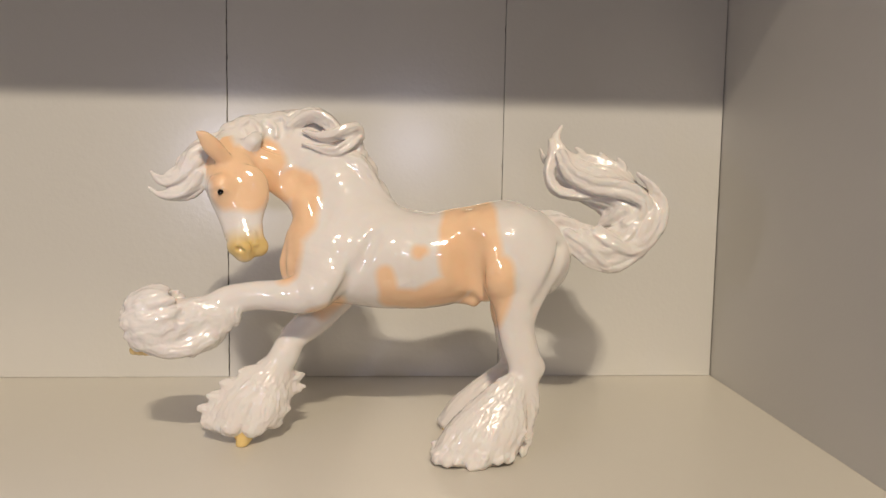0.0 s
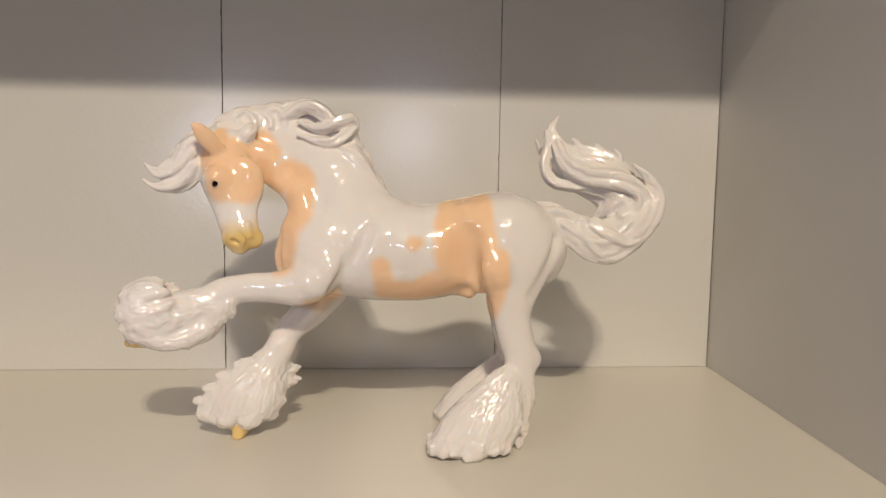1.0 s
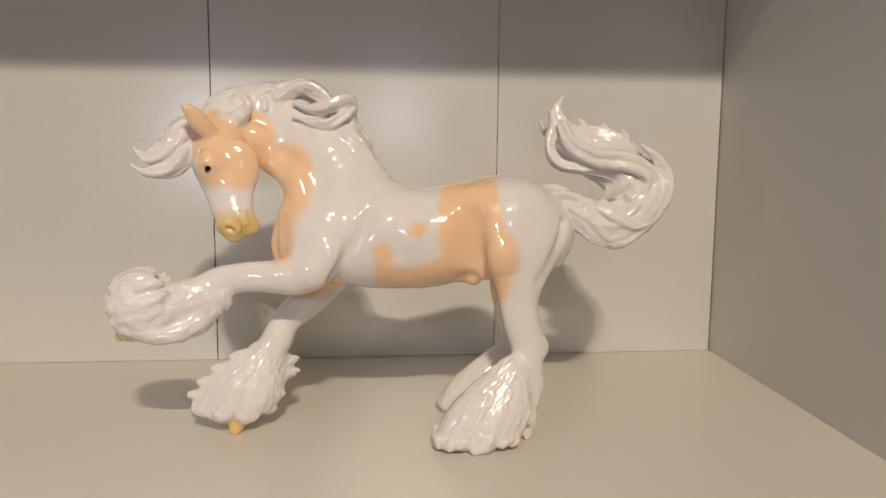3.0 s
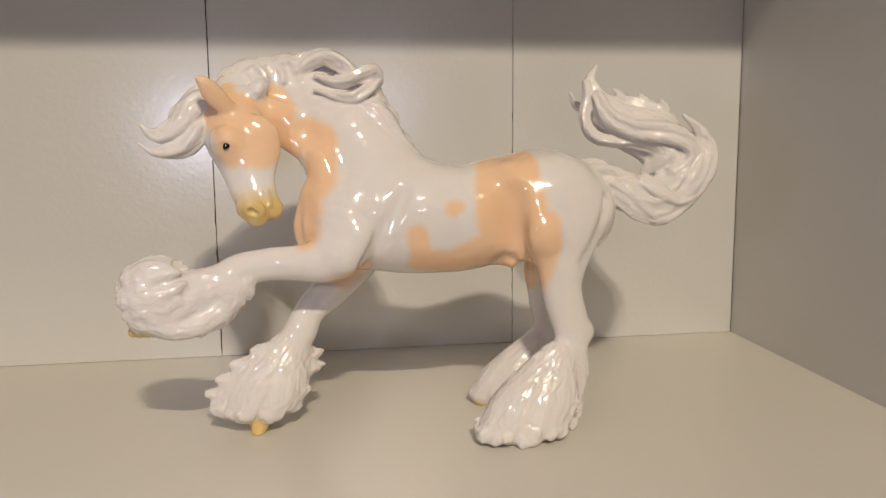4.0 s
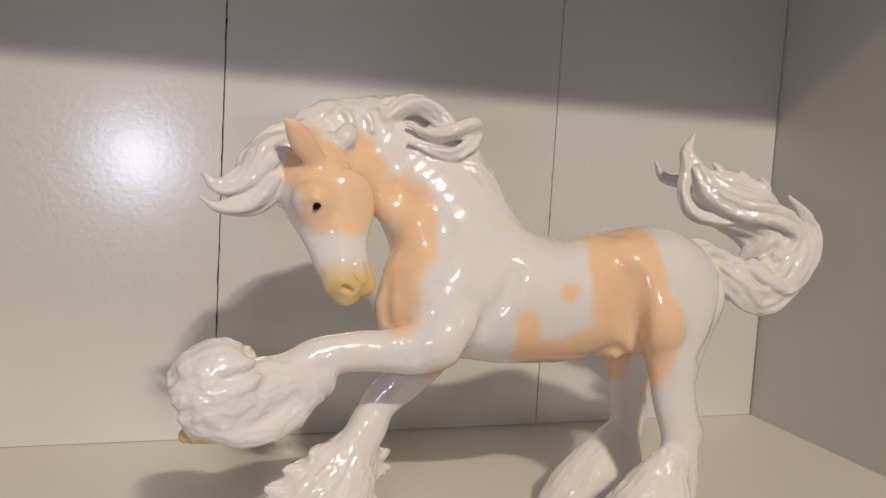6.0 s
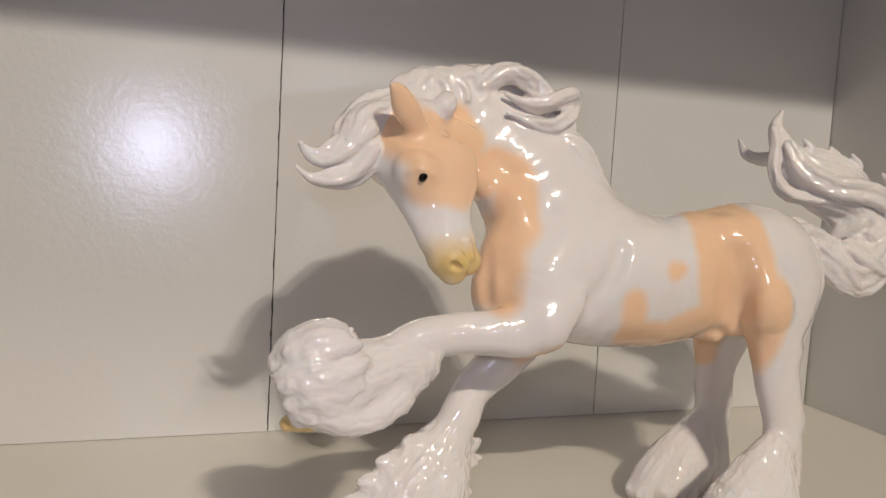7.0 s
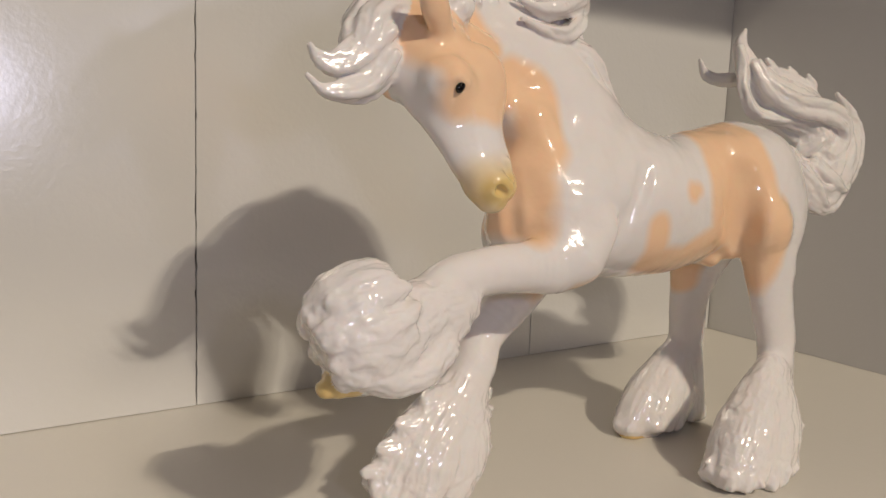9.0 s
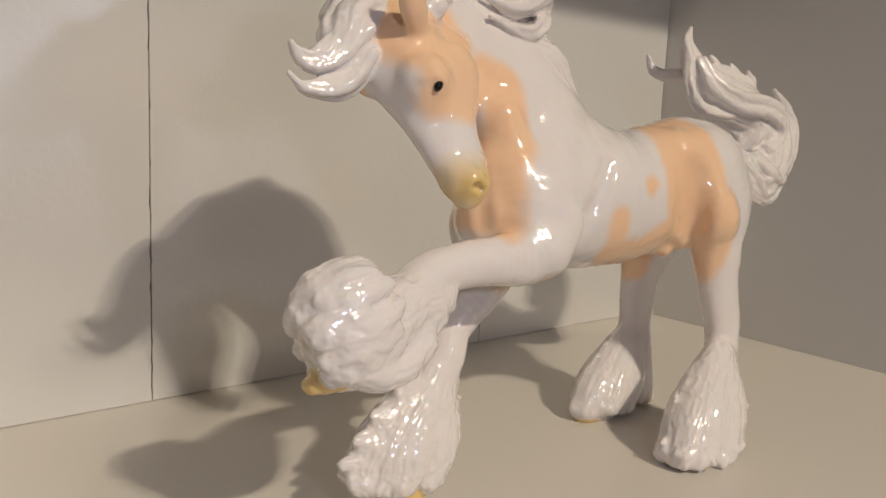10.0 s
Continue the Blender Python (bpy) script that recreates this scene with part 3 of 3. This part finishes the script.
    sculpt.lock([(-176.0, 439.0, 178.0, 6.1), (-188.0, 438.0, 172.0, 9.2), (-195.0, 436.0, 164.0, 9.5), (-201.0, 434.0, 158.0, 6.1)], 0.85, 3, 6)  # forelock
    sculpt.lock([(-191.0, 435.0, 169.0, 6.4), (-200.0, 433.0, 161.0, 5.7), (-209.0, 432.0, 157.0, 3.7), (-214.0, 432.0, 159.0, 2.0), (-217.0, 431.0, 162.0, 0.4)], 1, 1.5, 4)  # forelock upper tip
    sculpt.lock([(-189.0, 433.0, 161.0, 5.7), (-196.0, 432.0, 152.0, 5.0), (-205.0, 431.0, 149.0, 3.7), (-212.0, 431.0, 149.0, 2.0), (-218.0, 430.0, 153.0, 0.4)], 1, 1.5, 4)  # forelock lower tip
    sculpt.lock([(-177.0, 443.0, 183.0, 3.4), (-188.0, 443.0, 179.0, 4.8), (-196.0, 441.0, 172.0, 4.1), (-201.0, 438.0, 164.0, 2.0)], 1, 1.5, 4)  # forelock back lock
    # front foot on the ground, near and far hind feet
    sculpt.stroke([(-150, 440, 40, 10.5), (-160, 438, 27, 16.0), (-165, 437, 18, 16.0)], 0.72, 4, 2)
    sculpt.stroke([(-164, 433, 8, 6.5), (-166, 428.5, 1.5, 3.6)], 1.0, 1.0, 0)
    feather(sculpt, rng, (-150, 441, 46), (-165.5, 437, 9.5), 20.0, 11.5, 22, 4.8, 2, 0, 0.6, 6.0, 3.6)
    for tip, root in (((-187, 435, 29), (-174, 437, 26)), ((-192, 435, 21.5), (-177, 437, 18)), ((-179, 436, 36), (-167, 438, 33)), ((-168, 437, 43), (-159, 439, 40)), ((-189, 432, 13), (-176, 435, 12)), ((-176, 427, 9), (-170, 432, 12)), ((-160, 427, 8), (-160, 433, 13))):
        tip, root = np.array(tip, float), np.array(root, float)
        sculpt.stroke([(*root, 6.0), (*(root * 0.4 + tip * 0.6), 4.4), (*tip, 1.8)], 0.9, 3.0, 2, parts=3)
    for tip, root in (((-131, 446, 39), (-146, 441, 40)), ((-131, 445, 31.5), (-148, 440, 34)), ((-139, 435, 20.5), (-152, 437, 25)), ((-144, 435, 12), (-155, 437, 16))):
        tip, root = np.array(tip, float), np.array(root, float)
        sculpt.stroke([(*root, 5.5), (*(root * 0.4 + tip * 0.6 + (0, 0, -1.5)), 4.0), (*tip, 1.2)], 0.9, 3.0, 2, parts=3)
    sculpt.stroke([(-11, 404, 38, 9.5), (-22, 402, 22, 15.0), (-31, 397, 8, 16.5)], 0.7, 4, 4)
    feather(sculpt, rng, (-8, 406, 44), (-31, 396, 4), 21.0, 10.8, 26, 4.2, 4, 9, 0.3, 2.0, 3.4)
    for i in range(8):
        s = i / 7
        root = np.array((2.5 - 6 * s, 407 + 2 * math.sin(i * 2.4), 42 - 30 * s))
        sculpt.stroke([(*root, 4.2), (*(root + (2.5, -0.5, -7)), 3.2), (*(root + (4.0 + 1.5 * math.sin(i * 1.7), -1, -12)), 1.2)], 0.9, 3.4, 4, parts=3)
    sculpt.stroke([(-6, 461, 32, 9.0), (-19, 459, 18, 12.5), (-29, 457, 8, 13.0)], 0.8, 4, 5)
    feather(sculpt, rng, (-3, 461, 38), (-24, 457, 6), 17.0, 11.0, 20, 4.4, 5, 0, 0.3, 0.0, 3.6)
    for i in range(7):
        s = i / 6
        sculpt.stroke([(4 - 3 * s, 457 + 2 * (i % 3), 44 - 12 * s, 4.0), (5 - 5 * s, 455 + 2.5 * (i % 3), 24 - 8 * s, 4.2), (9 - 9 * s, 453 + 3 * (i % 3), 6, 3.0), (11 - 10 * s, 452 + 3 * (i % 3), 2.5, 1.2)], 0.8, 3.6, 5, parts=3)
    # the raised foot: hair sweeps forward from the knee and wraps round the hoof
    sculpt.stroke([(-181, 413, 81, 10.0), (-198, 409, 77.5, 13.8), (-210, 407, 79.5, 15.4)], 0.72, 4, 3)
    sculpt.stroke([(-176, 415, 80, 8.0), (-182, 413, 70, 8.0), (-194, 410, 66, 7.0)], 0.9, 4, 3)
    core, toe = np.array((-208.0, 408, 80.5)), Vector((-0.86, -0.05, -0.45)).normalized()
    side = Vector((0, 1, 0)).cross(toe).normalized()
    def ring(turn, size):
        return (np.array(side) * math.cos(turn) * 15.8 + np.array((0, 1, 0)) * math.sin(turn) * 11.4) * size

    for i in range(64):
        turn = 2 * math.pi * (i * 0.381966 + rng.uniform(-0.03, 0.03))
        w, first, sway = rng.uniform(1.6, 2.6), rng.uniform(0.7, 1.6), rng.uniform(0.1, 0.45)
        path = [(*(core + np.array(toe) * (-math.cos(a) * 20.0) + ring(turn + sway * g, math.sin(a) * 1.02)), w * f) for a, f, g in
                ((first, 0.7, 0.0), (first + 0.4, 1.0, 0.3), (first + 0.85, 0.9, 1.0))]
        end = np.array(path[-1][:3]) + np.array(toe) * rng.uniform(0.6, 2.0) + ring(turn + sway * 1.3, 0.10)
        sculpt.stroke(path + [(*end, 0.8)], 1.0, 3.2, 3, parts=3)
    # tufts that curl off the front rim
    for i in range(20):
        turn = 2 * math.pi * (i * 1.618 + rng.uniform(-0.2, 0.2)) / 20 * 5
        lean = rng.uniform(2.0, 13.0)
        size = math.sqrt(max(0.05, 1 - (lean / 20.5) ** 2))
        root = core + np.array(toe) * lean + ring(turn, size * 0.93)
        tip = root + ring(turn + 0.12, 0.25) + np.array(toe) * rng.uniform(0.6, 2.6)
        sculpt.stroke([(*root, 3.4), (*(root * 0.45 + tip * 0.55), 2.6), (*tip, 1.0)], 1.0, 2.4, 3, parts=3)
    sculpt.stroke([(-214, 401, 70, 3.0), (-205, 400, 65, 4.5), (-192, 403, 65, 5.0), (-180, 408, 70, 5.0)], 1.0, 3.0, 3)
    for i in range(10):
        s = i / 9
        root = np.array((-167 - 25 * s, 413 - 3 * s + 1.5 * math.sin(i * 2.0), 84 - 19 * s))
        sculpt.stroke([(*root, 3.6), (*(root + (1.2, 0, -3.0)), 2.8), (*(root + (2.6 + 1.0 * math.sin(i * 1.3), 0, -5.5)), 1.0)], 1.0, 3.4, 3, parts=2)
    # hooves
    for nodes in ([(-165, 436.5, 11, 7.5), (-167.5, 436, 3.5, 4.2)],
                  [(-30, 399, 5, 8.0), (-34, 395, 1.0, 6.0)], [(-30, 457, 5, 9.0), (-38, 456, 1.5, 6.0)]):
        sculpt.stroke(nodes, 1.0, 1.0, 0, parts=2)
    sculpt.stroke([(-204, 408, 66.5, 5.5), (-214, 407.0, 65.2, 5.2), (-221, 407.5, 63.0, 2.8)], 1.45, 1.0, 0, parts=2)
    sculpt.carve([(-163.0, 404.8, 120.5, 1.7), (-161, 405.0, 119.3, 1.4)], 1.0, 0.8)
    # feet stand flat on the shelf
    z = sculpt.axes[2][None, None, :]
    sculpt.field = np.maximum(sculpt.field, -z)
    verts, quads, hair, owner = sculpt.skin()
    owner = np.where(hair > 0, owner, 0)

    # strands in the hair, and the small unevenness of a hand-finished cast
    deep = np.array((0.0, 0.65, 0.8, 0.7, 0.75, 0.4))
    # even out the grid's small steps
    edges = np.vstack([quads[:, [a, b]] for a, b in ((0, 1), (1, 2), (2, 3), (3, 0))])
    many = np.bincount(edges[:, 0], minlength=len(verts)).astype(float)[:, None]
    for weight in (0.55, -0.56) * 4:
        mean = np.stack([np.bincount(edges[:, 0], verts[edges[:, 1], c], len(verts)) for c in range(3)], 1) / many
        verts = verts + weight * (mean - verts)
    lift = deep[hair]
    strand = sculpt.combed(verts, owner)
    whole = (owner[edges[:, 0]] == owner[edges[:, 1]]) * 1.0
    for _ in range(3):
        whole = (np.bincount(edges[:, 0], whole, len(verts)) / many[:, 0])[edges[:, 1]]
    whole = np.bincount(edges[:, 0], whole, len(verts)) / many[:, 0]
    grain = np.clip(whole * 1.6 - 0.6, 0, 1) * np.array([0.8 * noise.noise(Vector(p * 0.42)) + 0.6 * noise.noise(Vector(p * 0.85)) if m else 0.0 for p, m in zip(strand, lift)])
    uneven = np.array([noise.noise(Vector(p * 0.075)) * 0.4 + noise.noise(Vector(p * 0.21)) * 0.13 for p in verts])
    data = bpy.data.meshes.new("figure")
    data.from_pydata(verts.tolist(), [], quads.tolist())
    normal = np.empty(len(verts) * 3)
    data.vertices.foreach_get("normal", normal)
    verts = verts + normal.reshape(-1, 3) * (grain * lift + uneven)[:, None]
    verts[:, 2] = np.maximum(verts[:, 2], 0.0)
    bpy.data.meshes.remove(data)

    x, y, z = verts.T
    wob = np.array([noise.noise(Vector((a * 0.09, b * 0.09, c * 0.09))) for a, b, c in verts]) * 2.2
    near = np.clip((438 - y) / 3, 0, 1)
    skin = 1.0 * (hair == 0)
    flank = [(-33, 141, 15.0), (-34, 128, 17.2), (-33, 113, 18.2), (-19, 109, 10.0), (-17.5, 100, 9.6), (-18, 91, 7.0), (-19, 77, 3.6)]
    belly = [(-43, 97, 10.3), (-63, 90, 7.1), (-79, 92, 6.4), (-82, 107, 4.8)]
    spot = [(-63, 119, 4.2), (-60, 120, 2.6)]
    face = [(-181, 180, 9.0), (-176, 167, 11.6), (-168, 164, 14.2), (-171, 150, 8.4), (-159, 152, 11.6), (-155, 159, 11.6)]
    poll = [(-152, 176, 7.0), (-149, 168, 8.5), (-158, 163, 9.7)]
    throat = [(-150, 160, 9.0), (-142, 152, 8.0), (-137, 157, 9.0), (-130, 155, 9.2), (-129, 145, 9.0), (-129, 136, 8.2), (-136, 127, 7.0), (-138, 116, 8.0), (-139, 108, 7.5)]
    elbow = [(-122, 82, 4.7), (-109, 87, 4.7), (-115, 78, 6.7)]
    groin = [(-24, 90, 10.0), (-16, 75, 6.0), (-30, 86, 8.0)]
    muzzle = [(-165, 120, 8.0), (-152, 121, 8.7), (-160, 116, 5.8)]
    HOOVES = [[(-209, 67, 6.4), (-222, 64, 4.4)], [(-165, 6, 6.0), (-166, 1, 5.0)], [(-31, 4, 7.5), (-34, 0, 6.0)], [(-30, 0, 4.0), (-42, 0, 3.5)]]
    soft = lambda d, w=2.0: np.clip(0.5 - (d + wob * 0.45) / w / 2, 0, 1)
    red = np.zeros(len(verts))
    for nodes in (flank, belly, spot, elbow):
        red = np.maximum(red, soft(chain(x, z, nodes)) * near)
    for nodes in (groin, [(-22, 90, 12), (-17, 74, 8.5)]):
        red = np.maximum(red, soft(chain(x, z, nodes)) * (y > 415) * (hair == 0))
    for nodes in (face, poll, throat):
        red = np.maximum(red, soft(chain(x, z, nodes), 2.2) * skin)
    red = np.maximum(red, soft(chain(x, z, [(-184, 162, 9.0), (-186, 152, 8.0), (-182, 144, 4.0)]), 2.5) * skin * (y > 437))
    blaze = soft(chain(y, z, [(434, 156, 2), (433, 149, 4), (428, 140, 6), (420, 130, 7)]), 2.0) * (x < -166)
    red = red * (1 - blaze * 0.9)
    green = soft(chain(x, z, muzzle), 5.0) * (x < -145) * (y < 432) * (z > 100)
    for hoof in HOOVES:
        red *= 1 - soft(chain(x, z, hoof) - 1.5, 0.8) * skin * (z < 75)
        green = np.maximum(green, soft(chain(x, z, hoof) - 1.5, 0.8) * skin)
    base = np.array((-90.0, 430.0, 0.0))
    data = bpy.data.meshes.new("horse_figurine")
    data.from_pydata(((verts - base) / 1000).tolist(), [], quads.tolist())
    tone = data.color_attributes.new("coat", "FLOAT_COLOR", "POINT")
    tone.data.foreach_set("color", np.stack([red, green, 1.0 * (hair > 0), red * 0 + 1], 1).ravel())
    # the eye, a small black bead set in the near side of the head
    bm = bmesh.new()
    bm.from_mesh(data)
    for f in bm.faces:
        f.smooth = True
    bead = bmesh.ops.create_uvsphere(bm, u_segments=16, v_segments=10, radius=0.0017)["verts"]
    bmesh.ops.transform(bm, matrix=pose(-0.174 + 0.090, 0.4132 - 0.430, 0.152, 0, 35, 12) @ Matrix.Diagonal((0.95, 0.75, 1.35, 1)), verts=bead)
    for f in {f for v in bead for f in v.link_faces}:
        f.material_index, f.smooth = 1, True
    bm.to_mesh(data)
    bm.free()
    data.materials.append(COAT)
    data.materials.append(EYE_M)
    ob = new("horse_figurine", data)
    ob.location = base / 1000
    return tagged(ob, "glossy white horse figurine with apricot patches and one raised foreleg", "figurine")


horse_figurine()
